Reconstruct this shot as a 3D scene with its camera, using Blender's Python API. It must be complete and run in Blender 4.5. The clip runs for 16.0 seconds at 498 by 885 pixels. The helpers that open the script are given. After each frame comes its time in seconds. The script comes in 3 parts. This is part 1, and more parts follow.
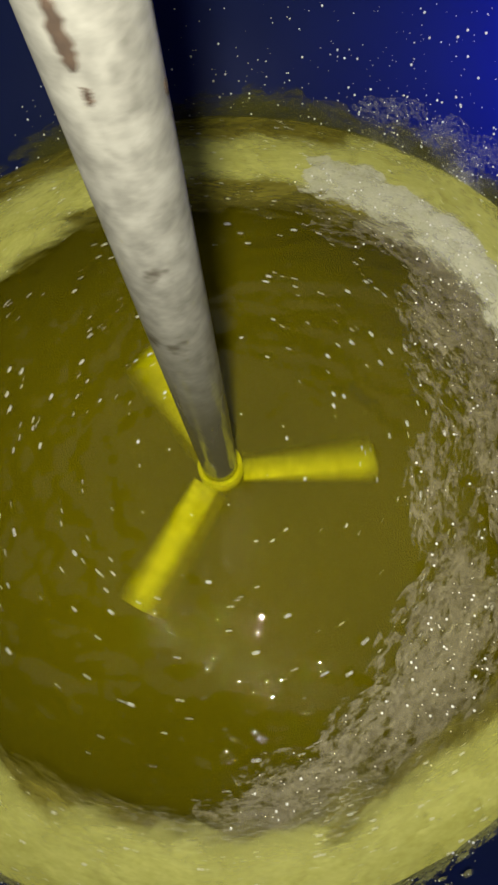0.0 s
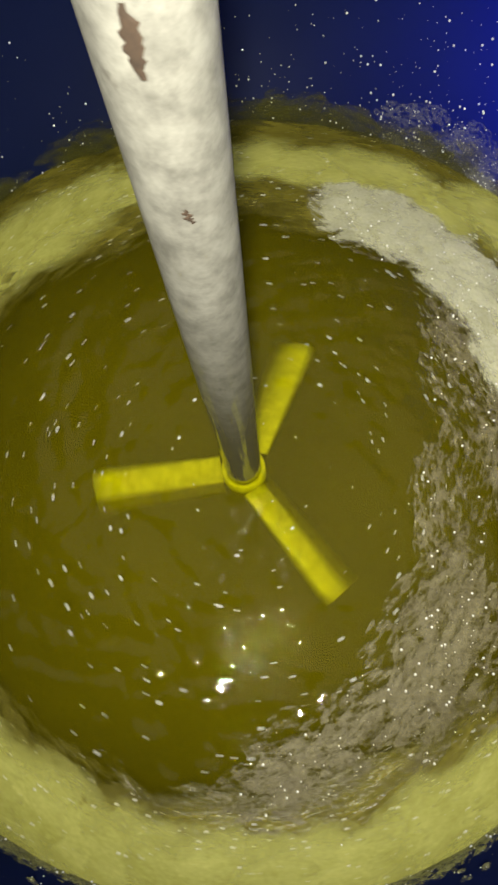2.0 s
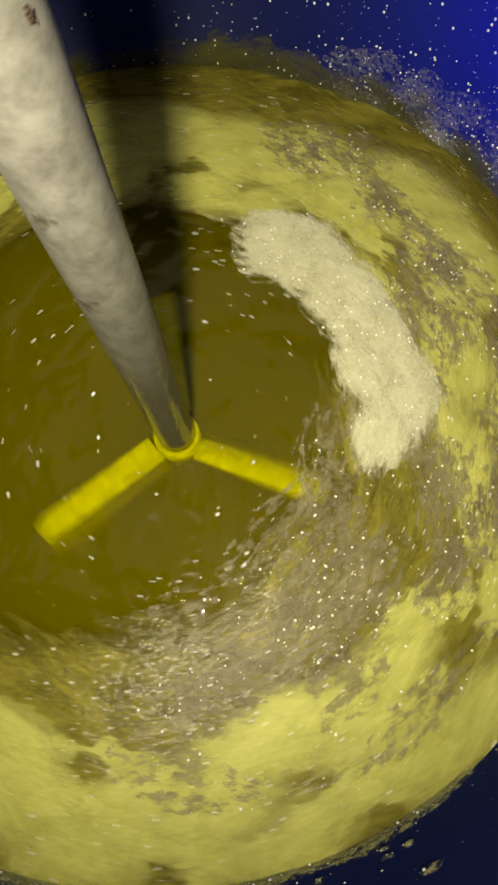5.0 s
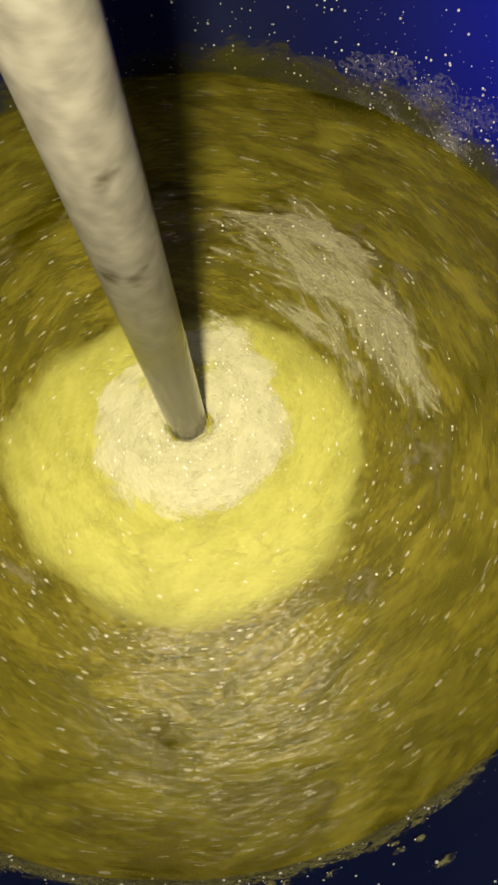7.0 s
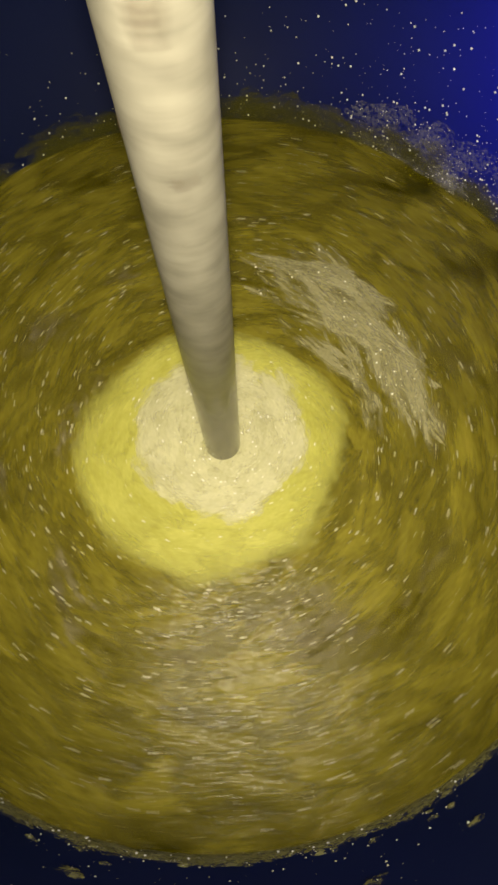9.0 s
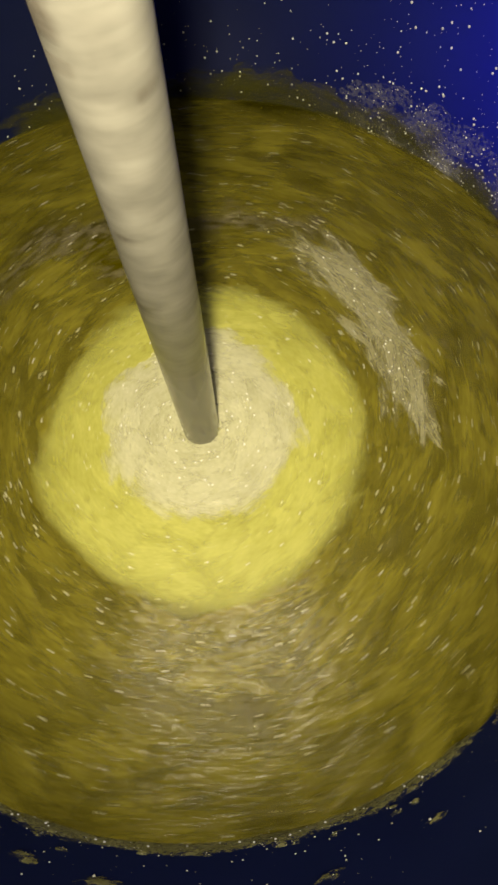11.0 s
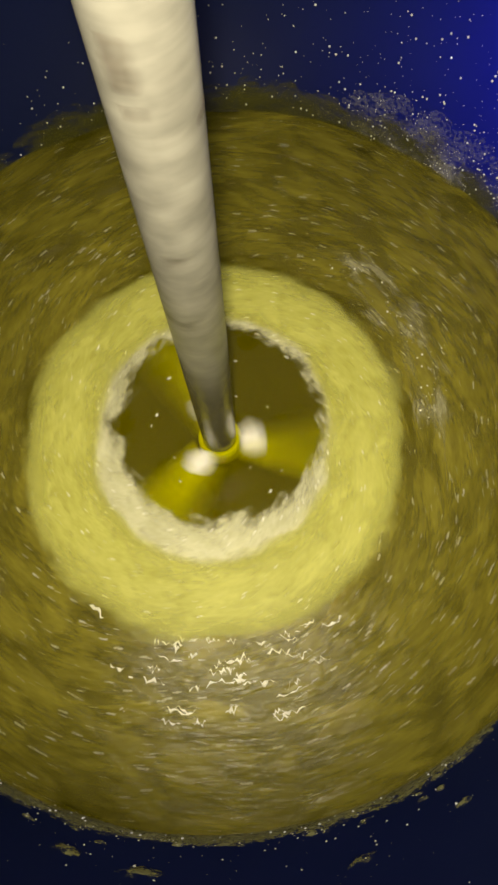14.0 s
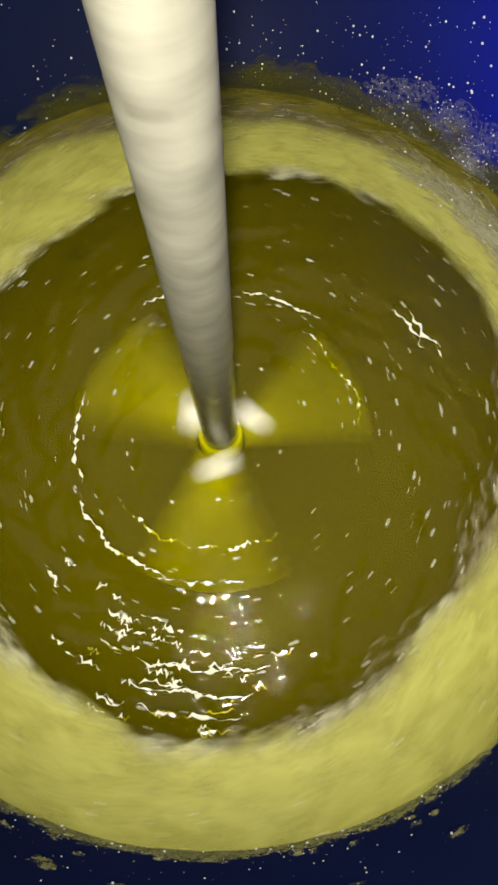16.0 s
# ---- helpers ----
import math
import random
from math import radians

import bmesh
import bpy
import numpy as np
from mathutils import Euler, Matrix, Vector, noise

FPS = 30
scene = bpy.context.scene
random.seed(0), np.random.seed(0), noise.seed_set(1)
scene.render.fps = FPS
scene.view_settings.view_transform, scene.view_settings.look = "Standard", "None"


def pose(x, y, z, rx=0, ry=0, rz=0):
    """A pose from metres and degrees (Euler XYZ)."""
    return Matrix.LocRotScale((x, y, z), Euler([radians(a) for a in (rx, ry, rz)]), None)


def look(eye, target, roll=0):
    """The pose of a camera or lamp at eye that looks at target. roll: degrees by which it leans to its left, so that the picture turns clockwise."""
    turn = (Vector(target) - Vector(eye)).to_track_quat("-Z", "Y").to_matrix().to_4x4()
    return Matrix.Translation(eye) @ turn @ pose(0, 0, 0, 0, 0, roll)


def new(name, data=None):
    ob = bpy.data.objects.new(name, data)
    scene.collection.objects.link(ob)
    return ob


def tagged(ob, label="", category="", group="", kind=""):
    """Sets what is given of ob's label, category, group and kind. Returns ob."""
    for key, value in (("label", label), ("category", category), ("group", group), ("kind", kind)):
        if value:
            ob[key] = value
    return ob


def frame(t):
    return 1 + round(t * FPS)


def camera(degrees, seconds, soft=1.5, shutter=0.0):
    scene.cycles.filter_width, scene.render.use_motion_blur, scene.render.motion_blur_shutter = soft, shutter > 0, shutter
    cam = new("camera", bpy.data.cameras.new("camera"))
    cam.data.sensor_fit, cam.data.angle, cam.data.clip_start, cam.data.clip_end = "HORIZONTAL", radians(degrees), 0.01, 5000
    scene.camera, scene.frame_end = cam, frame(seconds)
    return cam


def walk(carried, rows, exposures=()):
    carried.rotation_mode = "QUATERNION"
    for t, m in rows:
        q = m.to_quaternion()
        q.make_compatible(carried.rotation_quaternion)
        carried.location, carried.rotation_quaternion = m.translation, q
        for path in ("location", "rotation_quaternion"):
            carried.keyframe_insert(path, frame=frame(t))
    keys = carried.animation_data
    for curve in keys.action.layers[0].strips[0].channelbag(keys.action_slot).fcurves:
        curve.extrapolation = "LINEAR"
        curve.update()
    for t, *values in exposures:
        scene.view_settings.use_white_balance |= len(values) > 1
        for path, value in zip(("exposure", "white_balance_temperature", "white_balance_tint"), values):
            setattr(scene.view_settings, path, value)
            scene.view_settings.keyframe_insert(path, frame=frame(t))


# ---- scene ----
SECONDS = 16.0
scene.cycles.transparent_max_bounces = 32
cam = camera(47.8, SECONDS, soft=2.5, shutter=0.7)
walk(cam, [
    (0, pose(0.0310, -0.1630, 0.3520, 21.69, 1.23, 0.06)),
    (0.5, pose(0.0280, -0.1630, 0.3530, 21.25, 0.72, 0.07)),
    (1, pose(0.0210, -0.1600, 0.3550, 20.47, 1.51, 0.27)),
    (1.5, pose(0.0230, -0.1620, 0.3570, 20.81, 1.76, 0.30)),
    (2, pose(0.0200, -0.1570, 0.3650, 20.62, 1.81, 0.61)),
    (2.5, pose(0.0170, -0.1590, 0.3650, 20.04, 1.21, 0.35)),
    (3, pose(0.0130, -0.1560, 0.3580, 19.64, 0.54, 0.17)),
    (3.5, pose(0.0110, -0.1560, 0.3570, 19.60, 0.48, 0.21)),
    (4, pose(0.0310, -0.1620, 0.3480, 20.18, 0.00, -0.18)),
    (4.5, pose(0.0450, -0.1620, 0.3450, 19.54, -0.71, -0.09)),
    (5, pose(0.0490, -0.1590, 0.3410, 18.64, -0.44, 0.12)),
    (7.5, pose(0.0380, -0.1690, 0.3410, 19.65, -0.04, 1.14)),
    (8, pose(0.0260, -0.1620, 0.3570, 18.58, 0.82, 0.24)),
    (8.5, pose(0.0120, -0.1610, 0.3840, 19.22, 0.45, -1.50)),
    (9, pose(0.0160, -0.1720, 0.3810, 20.08, -0.50, -0.81)),
    (11.5, pose(0.0320, -0.1720, 0.3720, 18.91, -1.05, 0.80)),
    (12.5, pose(0.0260, -0.1720, 0.3790, 19.09, -0.66, 0.38)),
    (13.5, pose(0.0190, -0.1720, 0.3800, 18.95, -0.62, -0.42)),
    (14, pose(0.0210, -0.1760, 0.3830, 19.39, -0.28, -0.60)),
    (14.5, pose(0.0150, -0.1750, 0.3810, 19.01, 0.03, -1.55)),
    (15, pose(0.0150, -0.1700, 0.3790, 18.53, -0.81, -0.70)),
    (15.5, pose(0.0200, -0.1660, 0.3730, 18.13, -0.57, 0.86)),
    (16, pose(0.0200, -0.1630, 0.3700, 18.06, -1.05, 1.75)),
], exposures=[
    (0, 0.0, 6500, 10), (3.8, 0.0, 6500, 10), (5.0, 0.0, 7600, 8), (7.5, -0.05, 8400, 8), (8.5, -0.25, 8400, 8), (9.2, -0.25, 8400, 8), (11.5, -0.25, 8300, 8), (13.8, -0.30, 8100, 8), (14.5, -0.18, 7500, 8), (15.2, 0.02, 7000, 9), (16, 0.10, 6900, 9),
])

# ---- light: a hand torch held over the barrel, an added lamp outside the translucent barrel, added overhead fill, a dim room ----
world = bpy.data.worlds.new("room_air")
scene.world = world
world.use_nodes = True
world.node_tree.nodes["Background"].inputs["Color"].default_value = (0.55, 0.62, 0.8, 1)
world.node_tree.nodes["Background"].inputs["Strength"].default_value = 0.05

torch = bpy.data.lights.new("torch", "SPOT")
torch.energy, torch.color, torch.shadow_soft_size = 13.5, (1.0, 0.97, 0.84), 0.010
torch.spot_size, torch.spot_blend = radians(102), 1.0
new("torch", torch).matrix_world = look((0.018, -0.195, 0.46), (0.02, 0.05, 0.0))

# unseen lamp added close behind the wall so its upper right glows blue
glow_lamp = bpy.data.lights.new("added_glow_lamp", "AREA")
glow_lamp.energy, glow_lamp.color, glow_lamp.size = 1.6, (0.9, 0.95, 1.0), 0.10
new("added_glow_lamp", glow_lamp).matrix_world = look((0.35, 0.235, 0.18), (0.21, 0.165, 0.13))

# unseen broad fill added overhead to lift the shaft's shadow
fill_lamp = bpy.data.lights.new("fill_lamp", "AREA")
fill_lamp.energy, fill_lamp.color, fill_lamp.size = 7.0, (1.0, 0.96, 0.88), 2.2
new("fill_lamp", fill_lamp).matrix_world = look((0.1, 0.2, 2.05), (0.0, 0.0, 0.0))

# ---- materials ----
R = 0.285                      # inner radius of the barrel
SHAFT = Vector((0.0025, -0.0339, 0.0))
LEAN = Vector((-0.0117, -0.0559, 1.0)).normalized().to_track_quat("Z", "Y").to_matrix().to_4x4()


class Nodes:
    """A small builder of node materials."""

    def __init__(self, name):
        self.mat = bpy.data.materials.new(name)
        self.mat.use_nodes = True
        self.tree = self.mat.node_tree
        self.tree.nodes.clear()
        self.out = self.tree.nodes.new("ShaderNodeOutputMaterial")
        self.coord = self.tree.nodes.new("ShaderNodeTexCoord").outputs["Object"]

    def add(self, kind, links=(), **values):
        n = self.tree.nodes.new(kind)
        for key, value in values.items():
            n.inputs[key.replace("_", " ")].default_value = value
        for key, socket in links:
            self.tree.links.new(socket, n.inputs[key])
        return n

    def noise(self, scale, detail=6.0, rough=0.6, vector=None):
        return self.add("ShaderNodeTexNoise", [("Vector", vector or self.coord)], Scale=scale, Detail=detail, Roughness=rough).outputs["Fac"]

    def cells(self, scale, vector=None):
        return self.add("ShaderNodeTexVoronoi", [("Vector", vector or self.coord)], Scale=scale).outputs["Distance"]

    def ramp(self, fac, stops):
        n = self.tree.nodes.new("ShaderNodeValToRGB")
        e = n.color_ramp.elements
        while len(e) < len(stops):
            e.new(0.5)
        for el, (at, c) in zip(e, stops):
            el.position, el.color = at, (*c, 1) if len(c) == 3 else c
        self.tree.links.new(fac, n.inputs["Fac"])
        return n.outputs["Color"]

    def maths(self, op, a, b):
        n = self.tree.nodes.new("ShaderNodeMath")
        n.operation = op
        for i, v in enumerate((a, b)):
            if isinstance(v, (int, float)):
                n.inputs[i].default_value = v
            else:
                self.tree.links.new(v, n.inputs[i])
        return n.outputs[0]

    def bump(self, height, strength, distance):
        return self.add("ShaderNodeBump", [("Height", height)], Strength=strength, Distance=distance).outputs["Normal"]

    def surface(self, socket):
        self.tree.links.new(socket, self.out.inputs["Surface"])
        return self.mat

    def tint(self, color, amount):
        """The colour, lighter or darker from object to object."""
        info = self.tree.nodes.new("ShaderNodeObjectInfo").outputs["Random"]
        n = self.add("ShaderNodeHueSaturation", [("Color", color), ("Value", self.maths("ADD", self.maths("MULTIPLY", info, amount), 1 - amount / 2))])
        return n.outputs["Color"]


def froth_material(name, dark, light, fine, gloss, body=1.7, ragged=1.3, most=1.0, tear=110.0, vary=0.16, streak=0.3, relief=0.4, shine=0.3):
    """Foam that thins out to nothing at the raft's edge, drawn out along its way."""
    n = Nodes(name)
    info = n.tree.nodes.new("ShaderNodeObjectInfo").outputs["Random"]
    shift = n.add("ShaderNodeVectorMath", [(0, n.coord), (1, n.maths("MULTIPLY", info, 7.0))]).outputs[0]
    long = n.add("ShaderNodeMapping", [("Vector", shift)], Scale=(streak, 1.0, 1.0)).outputs[0]
    cell = n.cells(fine, shift)
    broad = n.maths("ADD", n.maths("MULTIPLY", n.noise(75.0, 8.0, 0.65, long), 0.65), n.maths("MULTIPLY", n.noise(420.0, 3.0, 0.6, shift), 0.35))
    mix = n.maths("ADD", broad, n.maths("MULTIPLY", cell, -0.10))
    col = n.tint(n.ramp(mix, [(0.30, dark), (0.60, light)]), vary)
    height = n.maths("ADD", n.maths("MULTIPLY", cell, -0.5), n.maths("MULTIPLY", n.noise(fine * 0.3, 5.0, 0.6, long), 1.6))
    p = n.add("ShaderNodeBsdfPrincipled", [("Base Color", col), ("Normal", n.bump(height, relief, 0.0016))], Roughness=gloss)
    p.inputs["Specular IOR Level"].default_value = shine
    box_coord = n.tree.nodes.new("ShaderNodeTexCoord").outputs["Generated"]
    flat = n.add("ShaderNodeMapping", [("Vector", box_coord)], Location=(-1, -1, 0), Scale=(2, 2, 0)).outputs[0]
    away = n.tree.nodes.new("ShaderNodeVectorMath")
    away.operation = "LENGTH"
    n.tree.links.new(flat, away.inputs[0])
    left = n.maths("MULTIPLY", n.maths("SUBTRACT", 0.92, away.outputs["Value"]), body)
    torn = n.maths("MULTIPLY", n.maths("SUBTRACT", n.noise(tear, 7.0, 0.7, long), 0.5), ragged * 1.6)
    thick = n.maths("MINIMUM", n.maths("MAXIMUM", n.maths("ADD", left, torn), 0.0), most)
    clear = n.add("ShaderNodeBsdfTransparent")
    out = n.add("ShaderNodeMixShader", [(0, thick), (1, clear.outputs[0]), (2, p.outputs[0])])
    return n.surface(out.outputs[0])


YELLOW_FROTH = froth_material("yellow_froth", (0.50, 0.49, 0.095), (0.77, 0.762, 0.205), 520.0, 0.5, 1.05, 0.7, 0.65, 120.0, 0.06, 0.3, 0.22)
OLIVE_FROTH = froth_material("olive_froth", (0.100, 0.085, 0.008), (0.31, 0.272, 0.040), 420.0, 0.22, 1.3, 2.1, 0.82, 120.0, 0.28, 0.20, 0.40, 0.22)
WHITE_FROTH = froth_material("white_froth", (0.60, 0.585, 0.34), (0.93, 0.915, 0.62), 380.0, 0.35, 1.0, 2.0, 0.55, 120.0, 0.08, 0.4, 0.45)
PALE_FROTH = froth_material("pale_froth", (0.13, 0.105, 0.045), (0.45, 0.40, 0.22), 380.0, 0.45, 0.28, 3.4, 0.5, 190.0, 0.16, 0.45, 0.4, 0.2)
STREAK_FROTH = froth_material("streak_froth", (0.30, 0.28, 0.12), (0.66, 0.63, 0.38), 380.0, 0.35, 0.5, 2.6, 0.5, 150.0, 0.12, 0.2, 0.45)
WALL_FILM = froth_material("wall_film", (0.30, 0.30, 0.31), (0.72, 0.72, 0.74), 380.0, 0.35, 0.30, 3.2, 0.17, 330.0, streak=1.0)
FLECK = froth_material("fleck_froth", (0.28, 0.28, 0.14), (0.50, 0.50, 0.28), 380.0, 0.4, 0.8, 3.6, 0.7, 240.0, streak=0.6)
OLIVE_FILM = froth_material("olive_film", (0.08, 0.08, 0.015), (0.17, 0.165, 0.035), 300.0, 0.4, 0.7, 1.8, 0.35)


def plain(name, color, rough, metal=0.0, grain=0.0, scale=200.0):
    n = Nodes(name)
    c = n.ramp(n.noise(scale), [(0.3, tuple(v * (1 - grain) for v in color)), (0.7, tuple(min(1, v * (1 + grain)) for v in color))])
    p = n.add("ShaderNodeBsdfPrincipled", [("Base Color", c), ("Normal", n.bump(n.noise(scale * 2), 0.2, 0.001))], Roughness=rough, Metallic=metal)
    return n.surface(p.outputs[0])


# white of the churned lumps, and of the glints painted along crests and ripples
GLINT_FROTH = plain("glint_froth", (0.85, 0.83, 0.70), 0.10, 0.0, 0.1, 300.0)
# bubbles: the torch's sparkle is painted in as a near-white base colour
BEAD = plain("bubble_glint", (0.96, 0.95, 0.86), 0.08, 0.0, 0.1)
# wall drops: pale colour carries the sparkle that clear drops would show
DROP = plain("drop_glint", (0.80, 0.82, 0.90), 0.08, 0.0, 0.1)


def barrel_material():
    n = Nodes("blue_polyethylene")
    c = n.ramp(n.noise(6.0), [(0.3, (0.008, 0.014, 0.052)), (0.7, (0.013, 0.021, 0.072))])
    nrm = n.bump(n.noise(90.0), 0.12, 0.0006)
    p = n.add("ShaderNodeBsdfPrincipled", [("Base Color", c), ("Normal", nrm)], Roughness=0.35)
    p.inputs["Specular IOR Level"].default_value = 0.02
    t = n.add("ShaderNodeBsdfTranslucent", Color=(0.05, 0.07, 0.75, 1))
    mix = n.add("ShaderNodeMixShader", [(1, p.outputs[0]), (2, t.outputs[0])], Fac=0.35)
    return n.surface(mix.outputs[0])


def liquid_material():
    n = Nodes("olive_liquid")
    nrm = n.bump(n.maths("ADD", n.maths("MULTIPLY", n.noise(55.0, 0.0), 0.5), n.maths("MULTIPLY", n.noise(140.0, 0.0), 0.22)), 1.0, 0.004)
    still = n.add("ShaderNodeBsdfTransparent", Color=(0.95, 0.93, 0.03, 1))
    haze = n.add("ShaderNodeBsdfRefraction", [("Normal", nrm)], Color=(0.95, 0.93, 0.03, 1), Roughness=0.22, IOR=1.08)
    clear = n.add("ShaderNodeMixShader", [(1, still.outputs[0]), (2, haze.outputs[0])], Fac=0.4)
    murk_col = n.ramp(n.noise(9.0, 4.0), [(0.3, (0.190, 0.164, 0.003)), (0.7, (0.240, 0.208, 0.004))])
    murk = n.add("ShaderNodeBsdfDiffuse", [("Color", murk_col)])
    body = n.add("ShaderNodeMixShader", [(1, clear.outputs[0]), (2, murk.outputs[0])], Fac=0.20)
    gloss = n.add("ShaderNodeBsdfGlossy", [("Normal", nrm)], Roughness=0.02)
    fres = n.add("ShaderNodeFresnel", [("Normal", nrm)], IOR=1.36)
    mix = n.add("ShaderNodeMixShader", [(0, fres.outputs[0]), (1, body.outputs[0]), (2, gloss.outputs[0])])
    return n.surface(mix.outputs[0])


def steel_material():
    n = Nodes("worn_steel")
    stretch = n.add("ShaderNodeMapping", [("Vector", n.coord)], Scale=(1, 1, 0.10)).outputs[0]
    g = n.noise(110.0, 8.0, 0.72)
    spots = n.ramp(n.noise(48.0, 4.0, 0.55), [(0.64, (1, 1, 1)), (0.72, (0.16, 0.12, 0.08))])
    c = n.ramp(g, [(0.34, (0.150, 0.145, 0.122)), (0.64, (0.31, 0.302, 0.258))])
    mul = n.add("ShaderNodeMixRGB", [(1, c), (2, spots)], Fac=1.0)
    mul.blend_type = "MULTIPLY"
    height = n.add("ShaderNodeSeparateXYZ", [("Vector", n.coord)]).outputs["Z"]
    wet = n.ramp(n.maths("ADD", n.maths("MULTIPLY", height, 4.0), n.maths("MULTIPLY", n.noise(25.0), 0.12)), [(0.42, (1, 1, 1)), (0.98, (0, 0, 0))])
    dry = n.add("ShaderNodeBsdfPrincipled", [("Base Color", mul.outputs[0]), ("Normal", n.bump(g, 0.12, 0.0006))], Roughness=0.55, Metallic=0.2)
    slick = n.add("ShaderNodeBsdfPrincipled", [("Normal", n.bump(n.noise(190.0, 2.0, 0.5, stretch), 0.7, 0.002))], Roughness=0.14, Metallic=0.3)
    slick.inputs["Base Color"].default_value = (0.12, 0.115, 0.09, 1)
    mix = n.add("ShaderNodeMixShader", [(0, wet), (1, dry.outputs[0]), (2, slick.outputs[0])])
    return n.surface(mix.outputs[0])


BARREL = barrel_material()
LIQUID = liquid_material()


def murk_material():
    n = Nodes("cloudy_liquid")
    clear = n.add("ShaderNodeBsdfTransparent", Color=(0.97, 0.96, 0.55, 1))
    c = n.ramp(n.noise(9.0, 4.0), [(0.3, (0.190, 0.164, 0.003)), (0.7, (0.240, 0.208, 0.004))])
    d = n.add("ShaderNodeBsdfDiffuse", [("Color", c)])
    mix = n.add("ShaderNodeMixShader", [(1, clear.outputs[0]), (2, d.outputs[0])], Fac=0.28)
    return n.surface(mix.outputs[0])


MURK = murk_material()
DEPTH = plain("deep_liquid", (0.20, 0.172, 0.006), 0.8, 0.0, 0.15, 12.0)
STEEL = steel_material()
BLADE = plain("blade_steel", (0.88, 0.87, 0.72), 0.45, 0.0, 0.25, 170.0)
RUST = plain("rust", (0.040, 0.024, 0.013), 0.85, 0.0, 0.4, 400.0)
CONCRETE = plain("concrete", (0.25, 0.24, 0.22), 0.9, 0.0, 0.2, 6.0)
PLASTER = plain("plaster", (0.45, 0.44, 0.42), 0.9, 0.0, 0.1, 4.0)


# ---- mesh helpers ----
def mesh_of(bm, name, *materials):
    me = bpy.data.meshes.new(name)
    bm.normal_update()
    bm.to_mesh(me)
    bm.free()
    for m in materials:
        me.materials.append(m)
    me.polygons.foreach_set("use_smooth", [True] * len(me.polygons))
    return me


def part(name, bm, material, parent, label=""):
    ob = new(name, mesh_of(bm, name, material))
    ob.parent = parent
    return tagged(ob, label)


def thing(name, bm, materials, label, category, group="", kind=""):
    return tagged(new(name, mesh_of(bm, name, *materials)), label, category, group, kind)


def lathe(profile, n=96):
    """A closed solid of revolution about z from (radius, height) pairs."""
    bm = bmesh.new()
    rings = [[bm.verts.new((r * math.cos(a), r * math.sin(a), z)) for a in (2 * math.pi * k / n for k in range(n))] for r, z in profile]
    for a, b in zip(rings, rings[1:] + rings[:1]):
        for k in range(n):
            bm.faces.new((a[k], a[(k + 1) % n], b[(k + 1) % n], b[k]))
    return bm


def box(x0, y0, z0, x1, y1, z1):
    bm = bmesh.new()
    bmesh.ops.create_cube(bm, size=1, matrix=Matrix.Translation(((x0 + x1) / 2, (y0 + y1) / 2, (z0 + z1) / 2)) @ Matrix.Diagonal((x1 - x0, y1 - y0, z1 - z0, 1)))
    return bm


def dome(bm, centre, normal, r, slot=0, flat=0.6):
    """A little bead of 12 sides lying on a surface."""
    m = Matrix.Translation(centre) @ Vector(normal).to_track_quat("Z", "Y").to_matrix().to_4x4()
    rings = [[bm.verts.new(m @ Vector((r * s * math.cos(a), r * s * math.sin(a), h * r * flat))) for a in (math.pi * k / 3 for k in range(6))]
             for s, h in ((1, -0.2), (0.75, 0.6))]
    top = bm.verts.new(m @ Vector((0, 0, r * flat)))
    for k in range(6):
        j = (k + 1) % 6
        bm.faces.new((rings[0][k], rings[0][j], rings[1][j], rings[1][k])).material_index = slot
        bm.faces.new((rings[1][k], rings[1][j], top)).material_index = slot


# ---- the room, out of sight round the barrel ----
FLOOR = -0.56
for name, b, mat in (
        ("floor", (-2.5, -2.5, FLOOR - 0.1, 2.5, 2.5, FLOOR), CONCRETE),
        ("ceiling", (-2.5, -2.5, 2.1, 2.5, 2.5, 2.2), PLASTER),
        ("wall_north", (-2.5, 2.5, FLOOR, 2.5, 2.6, 2.1), PLASTER),
        ("wall_south", (-2.5, -2.6, FLOOR, 2.5, -2.5, 2.1), PLASTER),
        ("wall_east", (2.5, -2.5, FLOOR, 2.6, 2.5, 2.1), PLASTER),
        ("wall_west", (-2.6, -2.5, FLOOR, -2.5, 2.5, 2.1), PLASTER)):
    thing(name, box(*b), (mat,), "plain %s of the workshop" % name.split("_")[0], name.split("_")[0], kind="structure")

# ---- barrel ----
barrel = tagged(new("barrel"), "open-topped blue plastic barrel wet with splashes", "barrel")
barrel.location = (0, 0, FLOOR)
UP = -FLOOR
part("body", lathe([(0.001, 0.012), (R - 0.03, 0.012), (R, 0.04), (R, UP + 0.26), (R + 0.006, UP + 0.26), (R + 0.006, 0.03), (R - 0.025, 0.0), (0.001, 0.0)], 128), BARREL, barrel)
part("rim", lathe([(R + 0.001, UP + 0.262), (R + 0.004, UP + 0.274), (R + 0.016, UP + 0.274), (R + 0.018, UP + 0.245), (R + 0.008, UP + 0.245)], 128), BARREL, barrel, "rolled blue rim")

# ---- liquid ----
deep = thing("liquid_depth", lathe([(0.001, -0.06), (R - 0.002, -0.06), (R - 0.002, -0.5), (0.001, -0.5)], 96), (DEPTH,),
             "murky olive liquid deep in the barrel", "liquid", kind="structure")


for z in (-0.029, -0.035, -0.042):
    thing("liquid_layer", lathe([(0.014, z), (R - 0.002, z), (R - 0.002, z - 0.0005), (0.014, z - 0.0005)], 96), (MURK,),
          "cloudy olive layer within the liquid", "liquid", kind="structure")


